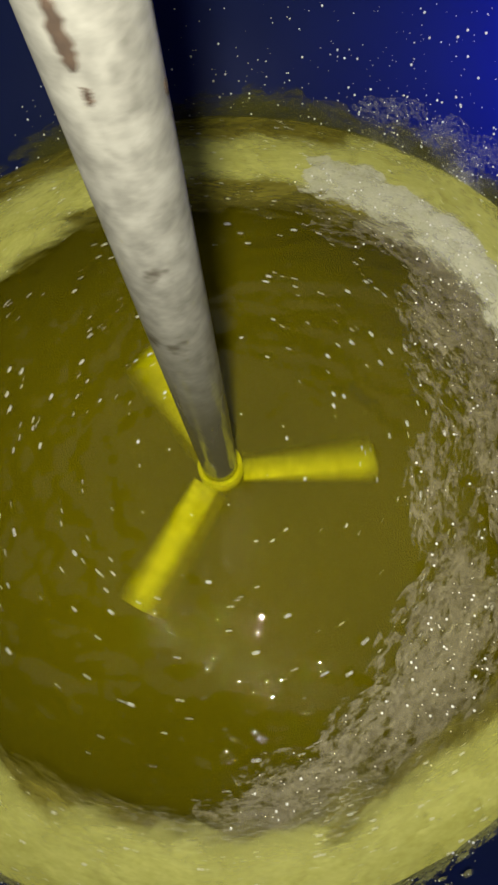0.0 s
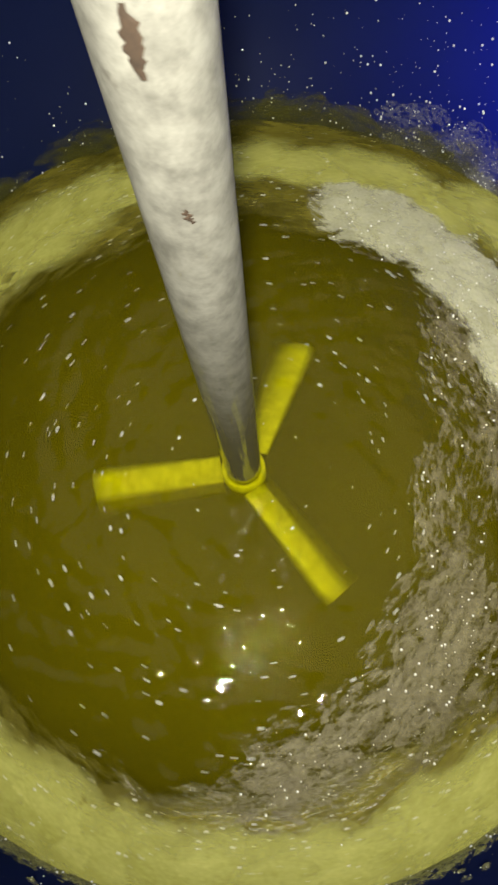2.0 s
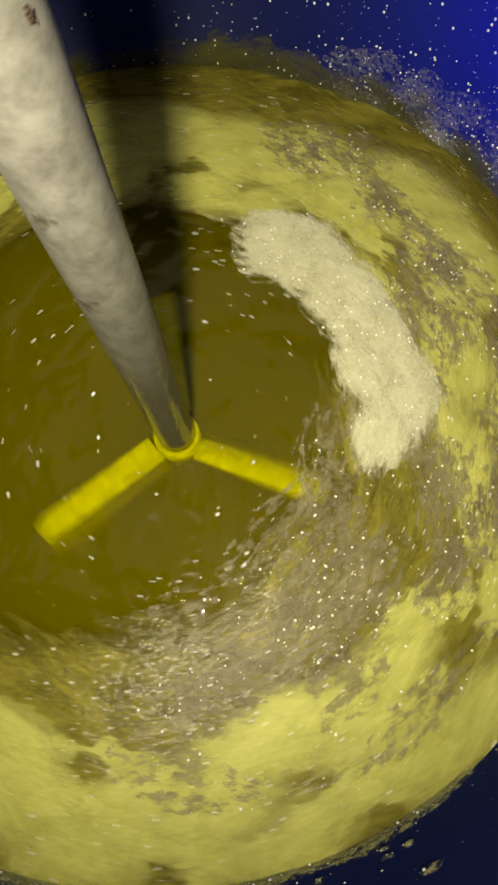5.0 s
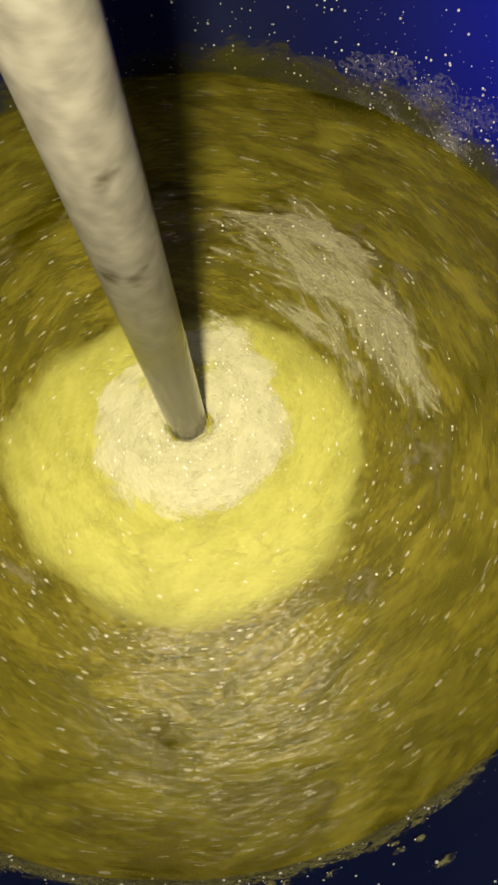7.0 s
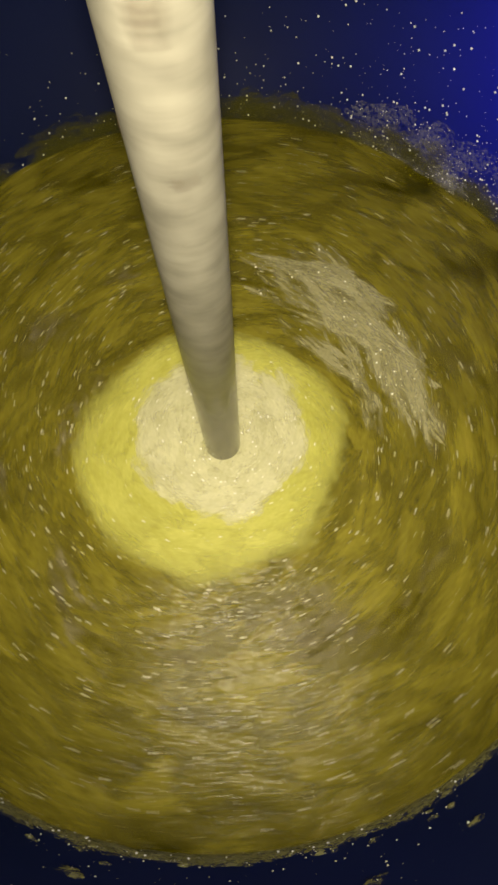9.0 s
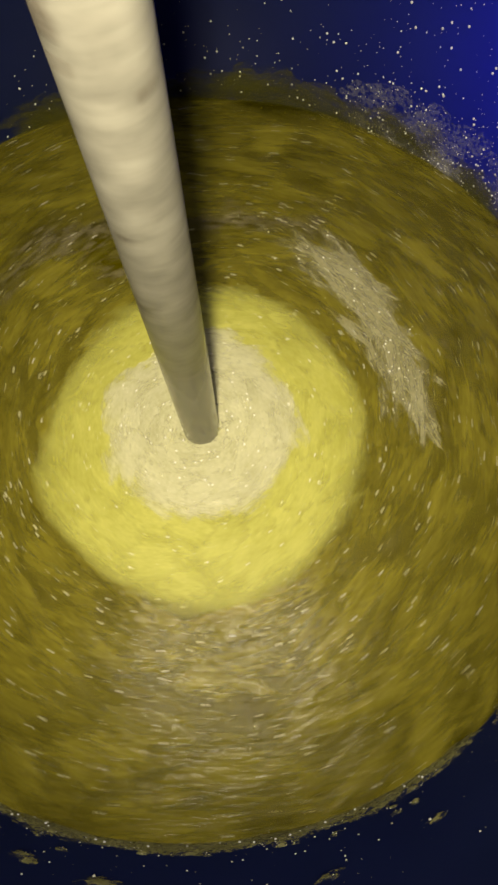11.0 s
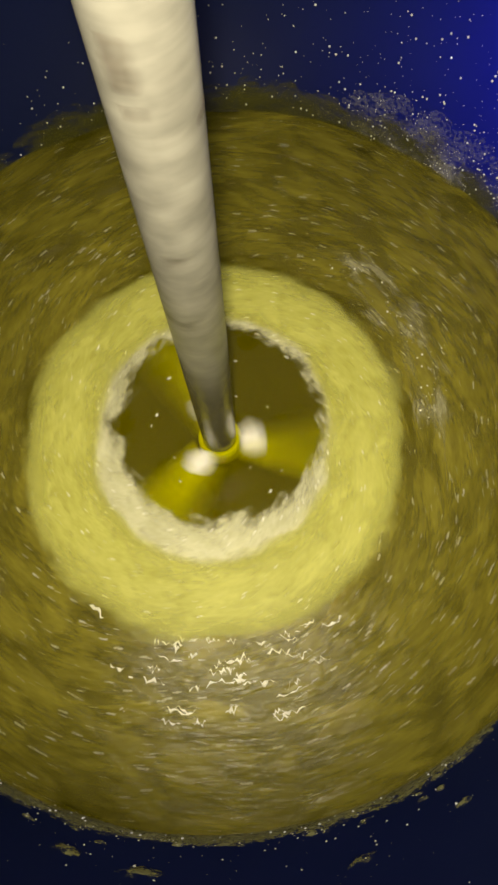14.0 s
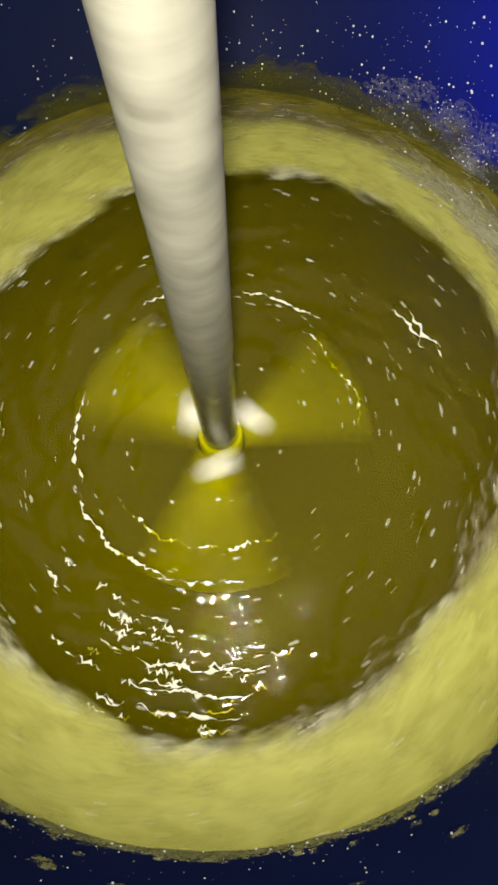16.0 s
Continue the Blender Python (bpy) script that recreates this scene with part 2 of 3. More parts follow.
def liquid_surface():
    bm = bmesh.new()
    rings, around = 100, 240
    rmax = R - 0.001 + 0.034
    grid = []
    for i in range(rings + 1):
        r = 0.002 + (rmax - 0.002) * i / rings
        row = []
        for k in range(around):
            a = 2 * math.pi * k / around
            x, y = r * math.cos(a), r * math.sin(a)
            swirl = a + 3.0 * r / R
            sx, sy = r * math.cos(swirl), r * math.sin(swirl)
            z = 0.0022 * noise.noise(Vector((sx * 16, sy * 16, 0.3))) + 0.0011 * noise.noise(Vector((sx * 45, sy * 45, 4.1)))
            z *= min(1.0, r / 0.05 + 0.3)
            z -= 0.002 * math.exp(-(r / 0.03) ** 2)
            row.append(bm.verts.new((x, y, z - 0.004)))
        grid.append(row)
    for a, b in zip(grid, grid[1:]):
        for k in range(around):
            j = (k + 1) % around
            bm.faces.new((a[k], b[k], b[j], a[j]))
    return bm


liquid = thing("liquid_surface", liquid_surface(), (LIQUID,), "glossy translucent olive-green liquid swirling with ripples", "liquid", kind="structure")


# ---- mixer: one turning thing ----
BLADE_LENGTH, BLADE_DEPTH = 0.109, -0.024
mixer = tagged(new("paddle_mixer"), "steel mixer shaft with three blades turning in the liquid", "mixer")
part("shaft", lathe([(0.001, -0.05), (0.0118, -0.05), (0.0123, -0.048), (0.0125, -0.046), (0.0125, -0.04), (0.0125, 0.89), (0.0125, 0.897), (0.012, 0.9), (0.001, 0.9)], 64), STEEL, mixer, "worn grey steel shaft with rust specks, wet at its lower end")
part("collar_ring", lathe([(0.0126, -0.0145), (0.0152, -0.0145), (0.0157, -0.0135), (0.0152, -0.0125), (0.0126, -0.0125)], 48), BLADE, mixer, "thin bright ring round the shaft")
part("hub", lathe([(0.0128, -0.044), (0.0150, -0.044), (0.0160, -0.040), (0.0160, -0.022), (0.0148, -0.019), (0.0128, -0.019)], 48), BLADE, mixer, "pale steel hub collar")


def blade():
    bm = bmesh.new()
    n, rows = 12, []
    for i in range(n + 1):
        s = i / n
        x = 0.016 + (BLADE_LENGTH - 0.016) * s
        w = 0.0142 + 0.0022 * s - (0.002 if i == n else 0)
        tilt = radians(6 * s - 37)
        row = []
        for wy, wz in ((-1, -0.0014), (-1, 0.0014), (0, 0.0022), (1, 0.0014), (1, -0.0014), (0, -0.0008)):
            y, z = wy * w, wz
            row.append(bm.verts.new((x, y * math.cos(tilt) - z * math.sin(tilt), y * math.sin(tilt) + z * math.cos(tilt))))
        rows.append(row)
    for a, b in zip(rows, rows[1:]):
        for k in range(6):
            bm.faces.new((a[k], a[(k + 1) % 6], b[(k + 1) % 6], b[k]))
    bm.faces.new(rows[0][::-1])
    bm.faces.new(rows[-1])
    return bm


for k in range(3):
    b = part("blade", blade(), BLADE, mixer, "pitched flat steel blade")
    b.matrix_basis = pose(0, 0, BLADE_DEPTH, 0, 0, 120 * k)


def rust_patch(seed, angle, low, high, wide):
    """A thin scab of rust with a ragged outline on the shaft."""
    bm = bmesh.new()
    n, rows = 16, []
    for i in range(n + 1):
        f = i / n
        z = low + (high - low) * f
        half = wide * (0.25 + 0.75 * math.sin(math.pi * f)) * (0.6 + 0.9 * abs(noise.noise(Vector((i * 0.7, seed, 0))))) + 0.3
        mid = angle + 5 * noise.noise(Vector((i * 0.4, seed, 3))) - 4 * (f - 0.5)
        row = []
        for k in range(7):
            u = k / 3 - 1
            a, r = radians(mid + half * u), 0.0124 + 0.0004 * (1 - abs(u) ** 3)
            row.append(bm.verts.new((r * math.cos(a), r * math.sin(a), z)))
        rows.append(row)
    for a, b in zip(rows, rows[1:]):
        for k in range(6):
            bm.faces.new((a[k], a[k + 1], b[k + 1], b[k]))
    return bm


for k, spot in enumerate(((15, 0.2865, 0.300, 15), (22, 0.2795, 0.2835, 6), (-164, 0.300, 0.313, 11), (-150, 0.262, 0.267, 5), (110, 0.272, 0.276, 7))):
    part("rust_patch", rust_patch(k * 2.3 + 1, *spot), RUST, mixer, "dark brown rust scab")


# ---- lumps of white water thrown up at the blade roots ----
def lump(seed):
    bm = bmesh.new()
    bmesh.ops.create_icosphere(bm, subdivisions=3, radius=1)
    for v in bm.verts:
        v.co *= 1 + 0.15 * noise.noise(v.co * 1.8 + Vector((seed, 0, 0))) + 0.12 * noise.noise(v.co * 5 + Vector((0, seed, 0)))
        v.co = Vector((v.co.x * 0.0105, v.co.y * 0.0085, v.co.z * 0.0045))
    return bm


lumps = [thing("white_water", lump(k + 1), (GLINT_FROTH,), "lump of white water churned up beside the shaft", "splash", "churned lumps round the shaft") for k in range(3)]


# ---- froth: rigid rafts that drift on the liquid ----
def raft(seed, rx, ry, height, beads, materials, name, bend=0.0):
    rnd = random.Random(seed)
    bm = bmesh.new()
    off = Vector((seed * 3.7, seed * 1.3, 0))
    rings, around, grid = 9, 30, []

    def top(x, y):
        return noise.noise(Vector((x * 120, y * 120, 0)) + off) * 0.35 + noise.noise(Vector((x * 330, y * 330, 5)) + off) * 0.25

    for i in range(rings + 1):
        s = i / rings
        row = []
        for k in range(around):
            a = 2 * math.pi * k / around
            edge = 1 + 0.28 * noise.noise(Vector((math.cos(a) * 1.6, math.sin(a) * 1.6, 2)) + off) + 0.16 * noise.noise(Vector((math.cos(a) * 5, math.sin(a) * 5, 7)) + off)
            x, y = rx * s * edge * math.cos(a), ry * s * edge * math.sin(a)
            z = height * ((1 - s ** 2) * (0.75 + 0.5 * top(x, y)) - 0.1) + bend * x * x
            row.append(bm.verts.new((x, y, z)))
        grid.append(row)
    for a, b in zip(grid, grid[1:]):
        for k in range(around):
            j = (k + 1) % around
            bm.faces.new((a[k], b[k], b[j], a[j]))
    for _ in range(beads):
        s, a = math.sqrt(rnd.random()) * 0.95, rnd.random() * 2 * math.pi
        x, y = rx * s * math.cos(a), ry * s * math.sin(a)
        dome(bm, (x, y, height * (1 - s ** 2) * (0.8 + 0.5 * top(x, y)) + bend * x * x), (0, 0, 1), rnd.choice((0.0002, 0.0003, 0.0003, 0.0004, 0.0004, 0.0005, 0.0009)), 1, 0.8)
    bmesh.ops.remove_doubles(bm, verts=grid[0], dist=0.0004)
    return mesh_of(bm, name, *materials)


def band(table, t, angle):
    """From rows (seconds, eight values round the shaft from 0 degrees in steps of 45), the value at that time and angle."""
    for (t0, a0), (t1, a1) in zip(table, table[1:]):
        if t <= t1:
            break
    f = min(1.0, max(0.0, (t - t0) / (t1 - t0)))
    f = f * f * (3 - 2 * f)
    u = (angle % 360) / 45
    i, w = int(u) % 8, u - int(u)
    v0 = a0[i] * (1 - w) + a0[(i + 1) % 8] * w
    v1 = a1[i] * (1 - w) + a1[(i + 1) % 8] * w
    return v0 * (1 - f) + v1 * f


def wall_distance(angle):
    c, s = math.cos(radians(angle)), math.sin(radians(angle))
    b = SHAFT.x * c + SHAFT.y * s
    return -b + math.sqrt(b * b - (SHAFT.x ** 2 + SHAFT.y ** 2) + (R - 0.006) ** 2)


def even(v):
    return (v,) * 8


# share of the way from the shaft to the wall: inner edge of each froth
OLIVE_IN = [
    (0, (0.86, 0.80, 0.66, 0.72, 0.80, 0.86, 0.88, 0.88)), (1, (0.84, 0.76, 0.62, 0.71, 0.80, 0.84, 0.87, 0.86)),
    (3, (0.78, 0.66, 0.62, 0.72, 0.80, 0.80, 0.80, 0.74)), (4, (0.50, 0.50, 0.58, 0.68, 0.76, 0.75, 0.66, 0.52)),
    (5.0, (0.36, 0.44, 0.53, 0.61, 0.70, 0.68, 0.46, 0.36)),
    (7.2, even(0.02)), (13.2, even(0.10)), (13.6, even(0.34)), (14.0, even(0.45)), (14.5, even(0.56)), (15.0, even(0.68)), (15.5, even(0.80)), (16, even(0.84))]
YELLOW_IN = [
    (0, (0.92, 0.85, 0.78, 0.74, 0.82, 0.87, 0.90, 0.92)), (2, (0.90, 0.85, 0.78, 0.74, 0.82, 0.85, 0.88, 0.88)),
    (3.5, (0.85, 0.80, 0.76, 0.74, 0.80, 0.82, 0.86, 0.82)), (5.0, (0.56, 0.50, 0.55, 0.66, 0.78, 0.78, 0.70, 0.62)),
    (7.2, (0.27, 0.18, 0.04, 0.04, 0.04, 0.05, 0.10, 0.22)), (8.2, (0.12, 0.06, 0.04, 0.04, 0.04, 0.04, 0.05, 0.08)), (9.2, even(0.03)), (11.3, even(0.18)), (12.5, even(0.24)), (13.5, (0.25, 0.27, 0.27, 0.28, 0.29, 0.32, 0.35, 0.30)),
]
YELLOW_IN += [
    (14.0, (0.33, 0.34, 0.34, 0.35, 0.35, 0.41, 0.44, 0.40)), (14.5, (0.43, 0.42, 0.41, 0.43, 0.46, 0.51, 0.54, 0.47)),
    (15.0, (0.58, 0.54, 0.58, 0.57, 0.60, 0.65, 0.67, 0.64)), (15.5, (0.70, 0.72, 0.73, 0.69, 0.70, 0.75, 0.80, 0.70)),
    (16, (0.74, 0.79, 0.72, 0.66, 0.68, 0.73, 0.83, 0.74))]
YELLOW_OUT = [
    (0, (1.0, 1.0, 0.94, 0.94, 1.0, 1.0, 1.0, 1.0)), (3.5, (1.0, 0.96, 0.92, 0.94, 1.0, 1.0, 1.0, 1.0)),
    (5.0, (1.0, 0.92, 0.90, 0.92, 1.0, 1.0, 1.0, 1.0)), (7.3, (0.30, 0.16, 0.14, 0.22, 0.36, 0.44, 0.46, 0.46)),
    (9.2, (0.30, 0.28, 0.27, 0.30, 0.35, 0.41, 0.34, 0.31))]
YELLOW_OUT += [
    (11.5, (0.40, 0.39, 0.35, 0.32, 0.37, 0.44, 0.50, 0.46)),
    (12.5, (0.37, 0.34, 0.33, 0.31, 0.38, 0.41, 0.44, 0.40)), (13.5, (0.38, 0.37, 0.36, 0.38, 0.38, 0.41, 0.46, 0.42)),
    (14.0, (0.43, 0.42, 0.42, 0.43, 0.44, 0.51, 0.52, 0.48)), (14.5, (0.57, 0.53, 0.53, 0.55, 0.57, 0.67, 0.68, 0.62)),
    (15.0, (0.76, 0.76, 0.78, 0.80, 0.88, 0.97, 0.96, 0.90)), (15.5, (0.88, 0.86, 0.86, 0.88, 1.0, 1.0, 1.0, 1.0)),
    (16, (0.96, 0.94, 0.90, 0.92, 1.0, 1.0, 1.0, 1.0))]
WHITE_IN = [
    (0, even(0.78)), (2, even(0.66)), (3.5, even(0.56)), (5.0, even(0.42)), (7.3, even(0.04)), (12.5, even(0.03)), (13.5, even(0.04)),
    (14.0, even(0.28))] + [(t, tuple(v + 0.03 for v in row)) for t, row in YELLOW_IN if t > 14.2]
WHITE_OUT = [
    (0, even(0.92)), (2, even(0.86)), (3.5, even(0.82)), (5.0, even(0.62)), (7.3, even(0.23)), (9.2, even(0.23)), (11.3, even(0.26)), (12.5, even(0.26)),
    (13.5, even(0.32)), (14.0, even(0.40))] + [(t, tuple(v + 0.08 for v in row)) for t, row in YELLOW_IN if t > 14.2]
WHITE_LIFT = [(0, 0.0010), (5, 0.0012), (7, 0.0012), (9.2, 0.0014), (11.3, 0.0014), (13.6, 0.0014), (14.2, -0.0006), (16, -0.0006)]
PALE_IN = [
    (0, (0.46, 0.56, 0.80, 0.9, 0.9, 0.86, 0.80, 0.58)), (3, (0.42, 0.55, 0.8, 0.9, 0.9, 0.78, 0.66, 0.48)), (5.0, (0.34, 0.60, 0.8, 0.9, 0.9, 0.66, 0.42, 0.30)),
    (7.3, even(0.26)), (12.5, even(0.48)), (13.5, even(0.50)), (14.5, even(0.66)), (15.0, (0.60, 0.80, 0.84, 0.84, 0.84, 0.84, 0.80, 0.62)), (16, (0.66, 0.82, 0.88, 0.9, 0.9, 0.88, 0.82, 0.68))]
PALE_LIFT = [(0, -0.0001), (2.5, 0.0009), (4.0, 0.0012), (4.8, 0.0013), (5.5, 0.0013), (7, -0.0020), (9.2, -0.0020), (11.3, -0.0023), (14.0, -0.0023), (15, -0.0001), (16, -0.0001)]
PALE_OUT = [(0, even(0.94)), (5, even(0.94)), (7.3, even(0.74)), (9.2, even(0.74)), (12.5, even(0.82)), (16, even(0.94))]

OLIVE_LIFT = [(0, 0.0003), (3, 0.0004), (4.6, 0.0005), (5.4, 0.0005), (7, -0.002), (16, -0.002)]

TIMES = [0.25 * k for k in range(65)]


def swirl(t, slow, fast):
    """Degrees that the froth has gone round, clockwise from above."""
    return -(slow * min(t, 5.0) + (slow + fast) / 2 * min(max(t - 5.0, 0), 2.5) + fast * max(t - 7.5, 0))


def drift(ob, rnd, inner, outer, lift, slow, fast, start, spread_from, half, stays):
    """Rows of one raft's way, round the shaft and to and fro between shaft and wall."""
    u, up, turn, wob = rnd.random(), rnd.random() * 0.0006, rnd.uniform(-20, 20), rnd.uniform(-0.006, 0.006)
    rows, spin = [], 0.0
    for t in TIMES:
        a = start + swirl(t, slow, fast)
        if spread_from is not None:
            gather = 0.0 if stays else min(1.0, max(0.0, (t - 5.2) / 2.3))
            a = spread_from + ((start - spread_from + 180) % 360 - 180) * gather + swirl(t, 1.0, fast)
        lo, hi = band(inner, t, a), band(outer, t, a)
        room = wall_distance(a)
        inset = min(half / room, (hi - lo) / 2)
        rest = 0 if hi > 0.97 else inset
        near, far = lo + inset, max(hi - rest, lo + inset)
        s = math.sqrt(near * near + (far * far - near * near) * u)
        r = min(s * room + wob, room - 0.008)
        p = SHAFT + Vector((r * math.cos(radians(a)), r * math.sin(radians(a)), 0))
        rows.append((t, pose(p.x, p.y, (lift if isinstance(lift, float) else float(np.interp(t, *zip(*lift)))) + up, 0, 0, a + 90 + turn)))
    return ob, rows


ALL_ROWS = []
FULL = [(0, even(1.0)), (16, even(1.0))]


def froth(name, label, count, seed, size, material, beads, inner, outer, lift, slow, fast, gathered=None, stays=False):
    rnd = random.Random(seed)
    forms = [raft(seed + k, size[0] * rnd.uniform(0.8, 1.2), size[1] * rnd.uniform(0.85, 1.2), size[2], beads, (material, BEAD), name) for k in range(6)]
    for k in range(count):
        ob = tagged(new(name, forms[k % 6]), label, "foam", name + " rafts")
        home = None if gathered is None else rnd.uniform(*gathered)
        ALL_ROWS.append(drift(ob, rnd, inner, outer, lift, slow, fast, 360 * k * 0.618034, home, size[1] * 0.75, stays))


froth("olive_foam", "dull olive-brown foam raft drifting on the liquid", 300, 11, (0.056, 0.028, 0.0010), OLIVE_FROTH, 8, OLIVE_IN, FULL, OLIVE_LIFT, 40, 90)
froth("yellow_foam", "thick pale yellow-green foam raft on the liquid", 300, 41, (0.044, 0.021, 0.0006), YELLOW_FROTH, 2, YELLOW_IN, YELLOW_OUT, 0.001, 30, 90)
froth("white_foam", "whitish bubbly foam raft on the liquid", 110, 71, (0.028, 0.016, 0.0010), WHITE_FROTH, 3, WHITE_IN, WHITE_OUT, WHITE_LIFT, 30, 100, gathered=(2, 74))
froth("pale_foam", "thin greyish bubbly foam streak on the liquid", 76, 211, (0.040, 0.018, 0.0005), PALE_FROTH, 9, PALE_IN, PALE_OUT, PALE_LIFT, 30, 80, gathered=(-85, 78))


STREAK_LIFT = [(0, 0.0006), (9.2, 0.0), (11.3, -0.0018), (14.2, -0.0018), (14.6, 0.0018), (16, 0.0018)]
STREAK_IN = [(0, even(0.74)), (3.5, even(0.66)), (5.0, even(0.48)), (7.2, even(0.34)), (9.2, even(0.34)), (11.3, even(0.46)), (13.2, even(0.46)), (14.0, even(0.52)), (15.0, even(0.62)), (15.5, even(0.74)), (16, even(0.86))]
STREAK_OUT = [(0, even(0.92)), (3.5, even(0.84)), (5.0, even(0.66)), (7.2, even(0.62)), (9.2, even(0.60)), (11.3, even(0.62)), (13.2, even(0.60)), (14.0, even(0.64)), (15.0, even(0.78)), (15.5, even(0.88)), (16, even(0.94))]
froth("foam_streak", "long thin whitish foam streak lying across the swirl", 34, 311, (0.046, 0.010, 0.0006), STREAK_FROTH, 5, STREAK_IN, STREAK_OUT, STREAK_LIFT, 30, 2, gathered=(18, 80), stays=True)


# ---- bubbles on the open liquid, their sparkle put into a near-white colour ----
def loose_bubbles(seed, count, r0, r1):
    rnd = random.Random(seed)
    bm = bmesh.new()
    for _ in range(count):
        r, a = math.sqrt(rnd.uniform(r0 * r0, r1 * r1)), rnd.random() * 2 * math.pi
        dome(bm, (r * math.cos(a), r * math.sin(a), 0.0), (0, 0, 1), rnd.choice((0.0004, 0.0006, 0.0006, 0.0008, 0.0012)), 0, 0.8)
    return bm


bubbles = [thing("floating_bubbles", loose_bubbles(5 + k, n, r0, r1), (BEAD,), "tiny bubbles coloured near-white as glints, scattered on the olive liquid", "bubbles", kind="stuff")
           for k, (n, r0, r1) in enumerate(((40, 0.03, 0.10), (120, 0.09, 0.16), (220, 0.15, 0.24)))]


# ---- white ridges in place of glints on wave crests round the shaft ----
def crest(seed, r, a0, a1):
    """A low, wandering white ridge along an arc, in place of a glint on the liquid."""
    bm = bmesh.new()
    n, rows = max(8, int((a1 - a0) / 0.9)), []
    for i in range(n + 1):
        f = i / n
        a = radians(a0 + (a1 - a0) * f)
        w = 0.0011 * math.sin(math.pi * f) ** 0.6 * max(0.0, 0.35 + 1.6 * noise.noise(Vector((i * 0.45, seed * 3.1, 0)))) + 0.00003
        rr = r + 0.004 * noise.noise(Vector((f * 5, seed * 2.7, 1))) + 0.0022 * noise.noise(Vector((i * 0.9, seed * 1.7, 5)))
        c = Vector((rr * math.cos(a), rr * math.sin(a), 0))
        out = Vector((math.cos(a), math.sin(a), 0))
        rows.append([bm.verts.new(c + out * (w * 1.5 * math.cos(b)) + Vector((0, 0, w * math.sin(b) - 0.0003))) for b in (math.pi * k / 6 for k in range(7))])
    for a, b in zip(rows, rows[1:]):
        for k in range(6):
            bm.faces.new((a[k], a[k + 1], b[k + 1], b[k]))
    return bm


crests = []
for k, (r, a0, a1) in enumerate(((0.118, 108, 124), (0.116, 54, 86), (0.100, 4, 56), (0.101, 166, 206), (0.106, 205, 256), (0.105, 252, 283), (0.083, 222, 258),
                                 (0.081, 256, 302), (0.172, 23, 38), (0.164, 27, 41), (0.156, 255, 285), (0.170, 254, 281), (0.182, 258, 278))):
    crests.append(thing("glint_crest", crest(k, r, a0, a1), (GLINT_FROTH,), "thin white line standing in for torch glint along a wave crest", "wave", "wave crests"))


# short white dashes modelled where the torch would glint below the shaft
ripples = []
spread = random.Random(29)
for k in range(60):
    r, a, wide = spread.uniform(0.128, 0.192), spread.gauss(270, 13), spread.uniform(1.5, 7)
    ripples.append(thing("glint_dash", crest(60 + k, r, a - wide / 2, a + wide / 2), (GLINT_FROTH,), "short white dash standing in for a torch glint on the liquid", "wave", "short ripples"))


# ---- splashes on the barrel wall ----
def wall_drops():
    rnd = random.Random(3)
    bm = bmesh.new()
    made = 0
    while made < 2000:
        a, h = rnd.uniform(0, 360), rnd.random() ** 1.7 * 0.19 + 0.002
        thick = 0.15 + 0.85 * math.exp(-((((a - 42 + 180) % 360) - 180) / 28) ** 2)
        if rnd.random() > thick * (1.15 - h / 0.2):
            continue
        c, s = math.cos(radians(a)), math.sin(radians(a))
        dome(bm, ((R - 0.0003) * c, (R - 0.0003) * s, h), (-c, -s, 0), rnd.choice((0.0002, 0.0003, 0.0003, 0.0004, 0.0004, 0.0006, 0.0010)) * (0.6 if 190 < a < 350 else 1.0), 0, 0.7)
        made += 1
    return bm


thing("splash_drops", wall_drops(), (DROP,), "splash drops coloured near-white as sparkles, clinging to the blue barrel wall", "drops", kind="stuff")


def residue(name, label, count, seed, size, material, beads, middle, spread, low, high):
    """Foam left clinging to the barrel wall."""
    rnd = random.Random(seed)
    forms = [raft(seed + k, size * rnd.uniform(0.7, 1.4), size * rnd.uniform(0.4, 0.8), 0.0015, beads, (material, DROP), name, 0.5 / R) for k in range(5)]
    for k in range(count):
        a = radians(middle + max(-1.6, min(1.6, rnd.gauss(0, 1))) * spread)
        h = low + (high - low) * rnd.random() ** 1.8
        inward = Vector((-math.cos(a), -math.sin(a), 0))
        along = Vector((math.sin(a), -math.cos(a), 0))
        m = Matrix((along, Vector((0, 0, 1)), inward)).transposed().to_4x4()
        ob = tagged(new(name, forms[k % 5]), label, "foam residue", name + " patches")
        ob.matrix_basis = Matrix.Translation(Vector((R * math.cos(a), R * math.sin(a), h)) + inward * (0.0008 + 0.0006 * rnd.random())) @ m @ pose(0, 0, 0, 0, 0, rnd.uniform(-25, 25))


residue("splash_film", "thin greyish splash film on the blue wall", 80, 101, 0.018, WALL_FILM, 9, 24, 24, -0.004, 0.042)
residue("olive_film", "thin olive film on the barrel wall", 60, 131, 0.030, OLIVE_FILM, 2, 95, 45, 0.0, 0.010)
residue("foam_fleck", "small pale foam fleck stuck to the barrel wall", 60, 151, 0.0035, FLECK, 2, 260, 45, 0.006, 0.03)
residue("foam_fringe", "ragged rim of pale foam along the barrel wall", 120, 171, 0.018, FLECK, 2, 260, 48, -0.002, 0.003)


for k, (a, h, size) in enumerate(((255.4, 0.046, 0.011), (263.5, 0.055, 0.010), (285.1, 0.069, 0.009), (296.8, 0.059, 0.005))):
    residue("foam_patch", "dried pale foam patch on the blue barrel wall", 1, 190 + k, size, FLECK, 1, a, 0.1, h, h + 0.001)


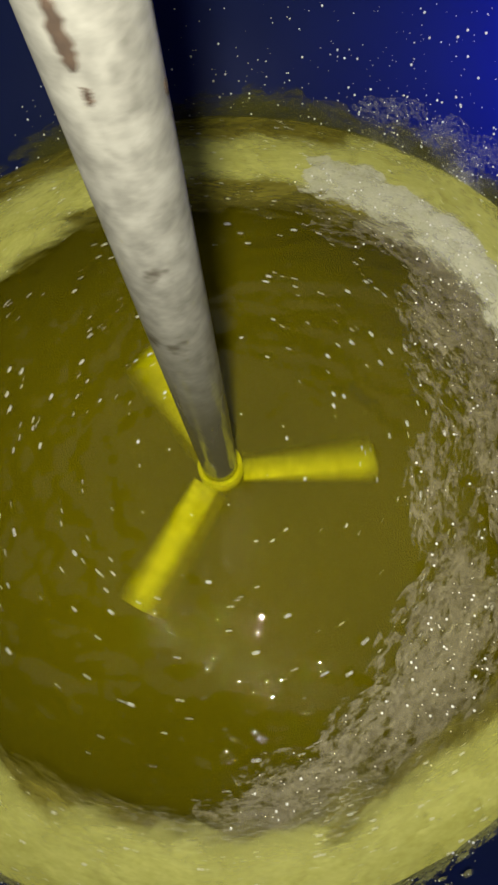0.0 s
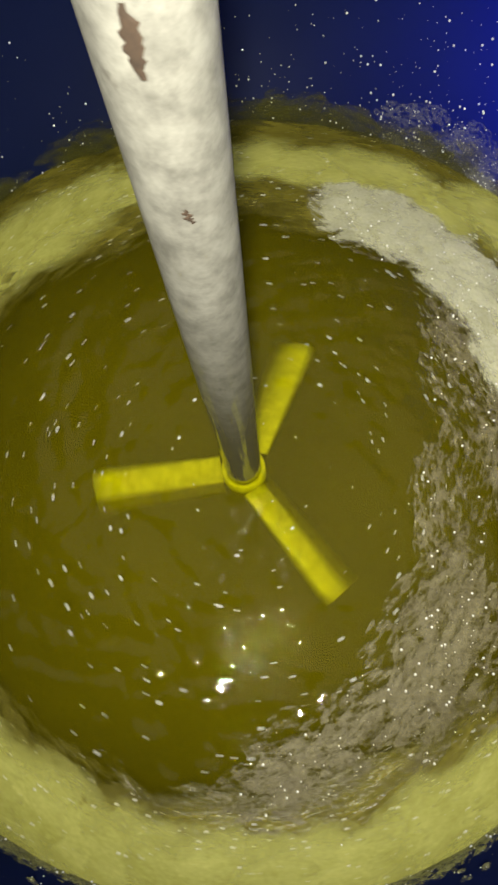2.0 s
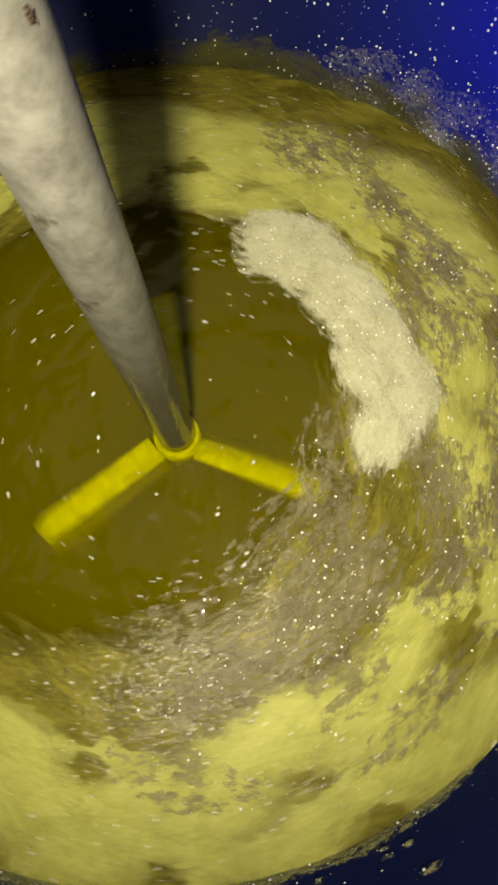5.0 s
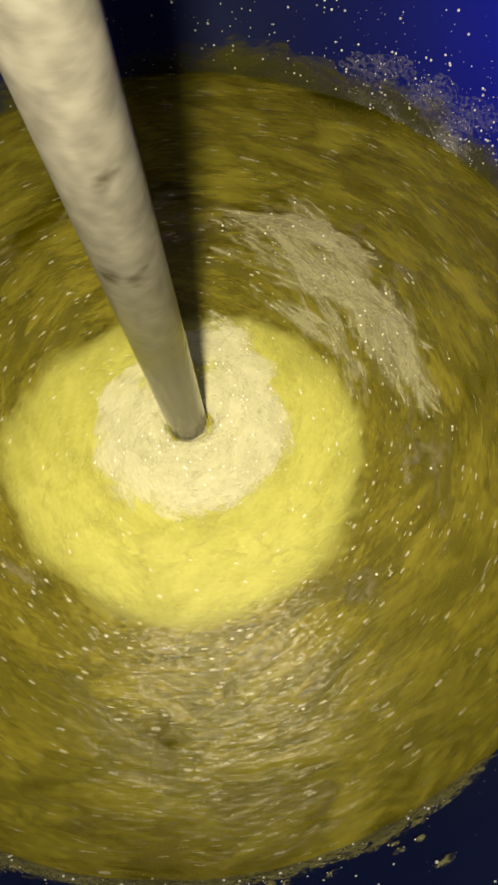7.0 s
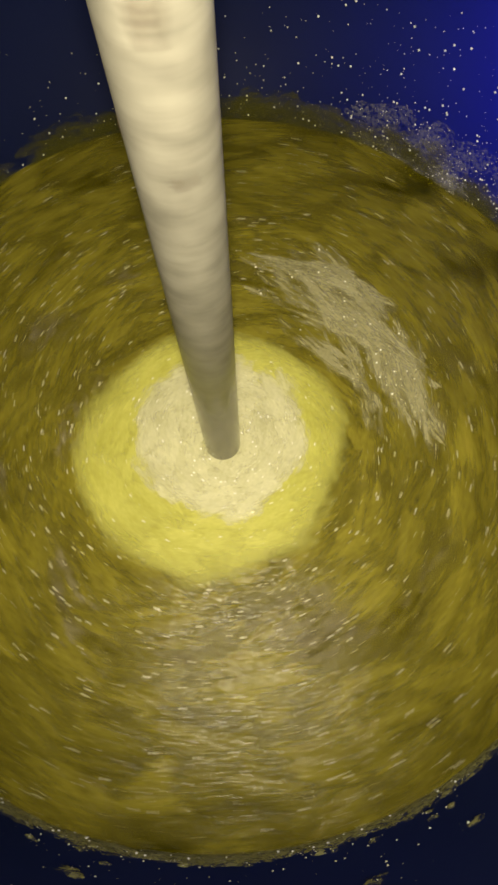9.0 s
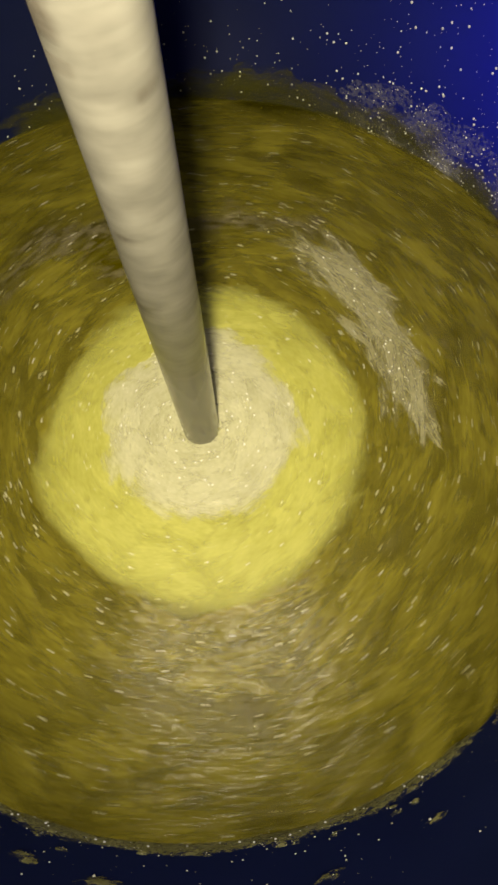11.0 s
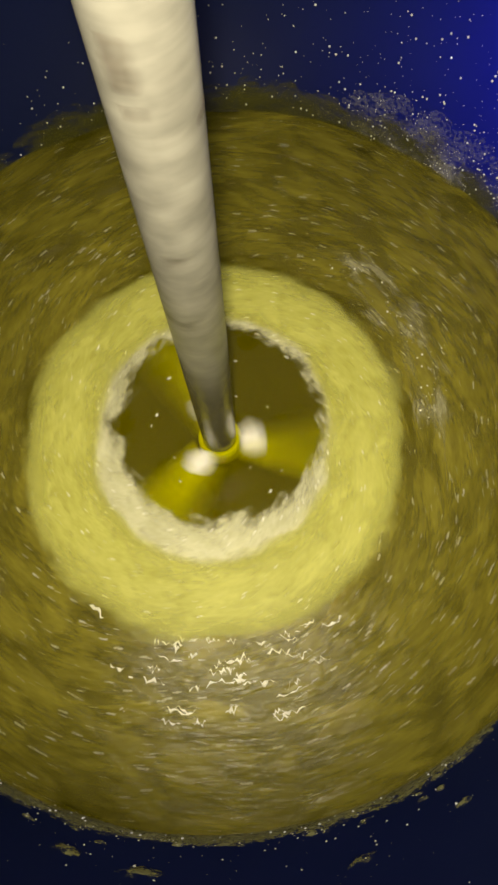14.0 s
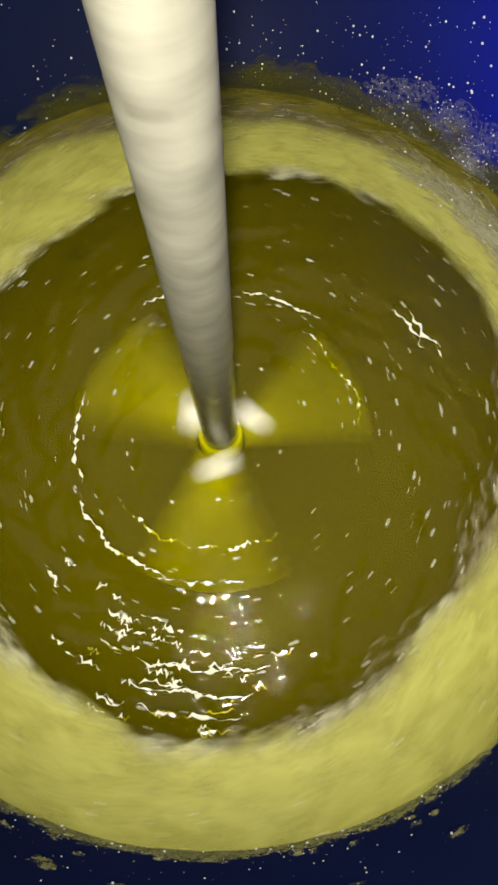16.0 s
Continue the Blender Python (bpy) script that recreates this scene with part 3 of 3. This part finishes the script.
# ---- what moves ----
CUM = [  # seconds, degrees turned
    (0, 114), (0.5, 300), (1.0, 450), (1.5, 553), (2.0, 649), (2.5, 750), (3.0, 842), (3.5, 937), (4.0, 1025), (4.5, 1116), (5.0, 1217),
       (5.2, 1257), (5.6, 1400), (6.2, 1780), (7.2, 2820), (14.0, 10925), (14.5, 11597), (15.0, 12245), (15.5, 12867), (16.0, 13530)]


def blade_angle(t):
    x, y = zip(*CUM)
    return float(np.interp(t, x, y)) - 10


def motions():
    rows = []
    for k in range(321):
        t = k * 0.05
        if t < 5.2 and k % 5:
            continue
        rows.append((t, Matrix.Translation(SHAFT) @ LEAN @ pose(0, 0, 0.009 * min(1, max(0, (t - 5.2) / 2)) - 0.003, 0, 0, -blade_angle(t))))
    walk(mixer, rows)
    for k, ob in enumerate(lumps):
        walk(ob, [(t, m @ pose(0, 0, float(np.interp(t, (0, 13.3, 14.0, 16), (-0.030, -0.030, -0.0108, -0.0104))), 0, 0, 120 * k) @ pose(0.025, 0, 0)) for t, m in rows])
    walk(liquid, [(t, pose(SHAFT.x, SHAFT.y, 0, 0, 0, swirl(t, 45, 60))) for t in TIMES])
    for k, b in enumerate(bubbles):
        walk(b, [(t, pose(SHAFT.x, SHAFT.y, -0.002, 0, 0, swirl(t, 110 - 20 * k, 125 - 20 * k))) for t in TIMES])
    for k, c in enumerate(crests):
        rise = [(0, -0.08), (13.2, -0.08), (14.3, -0.0034 + 0.0004 * (k % 3)), (15.2, -0.0032), (16, -0.0030)]
        tz, vz = zip(*rise)
        walk(c, [(t, pose(SHAFT.x, SHAFT.y, float(np.interp(t, tz, vz)), 0, 0, (15.5 - t) * 3)) for t in TIMES])
    for k, c in enumerate(ripples):
        begin = 12.4 + 0.9 * (k * 0.618 % 1)
        tz, vz = (0, begin, begin + 0.4, 14.5, 15.0, 16), (-0.08, -0.08, -0.0006, -0.0006, -0.0036, -0.0034)
        walk(c, [(t, pose(SHAFT.x, SHAFT.y, float(np.interp(t, tz, vz)), 0, 0, (14 - t) * 6)) for t in TIMES])
    for ob, way in ALL_ROWS:
        walk(ob, way)


motions()
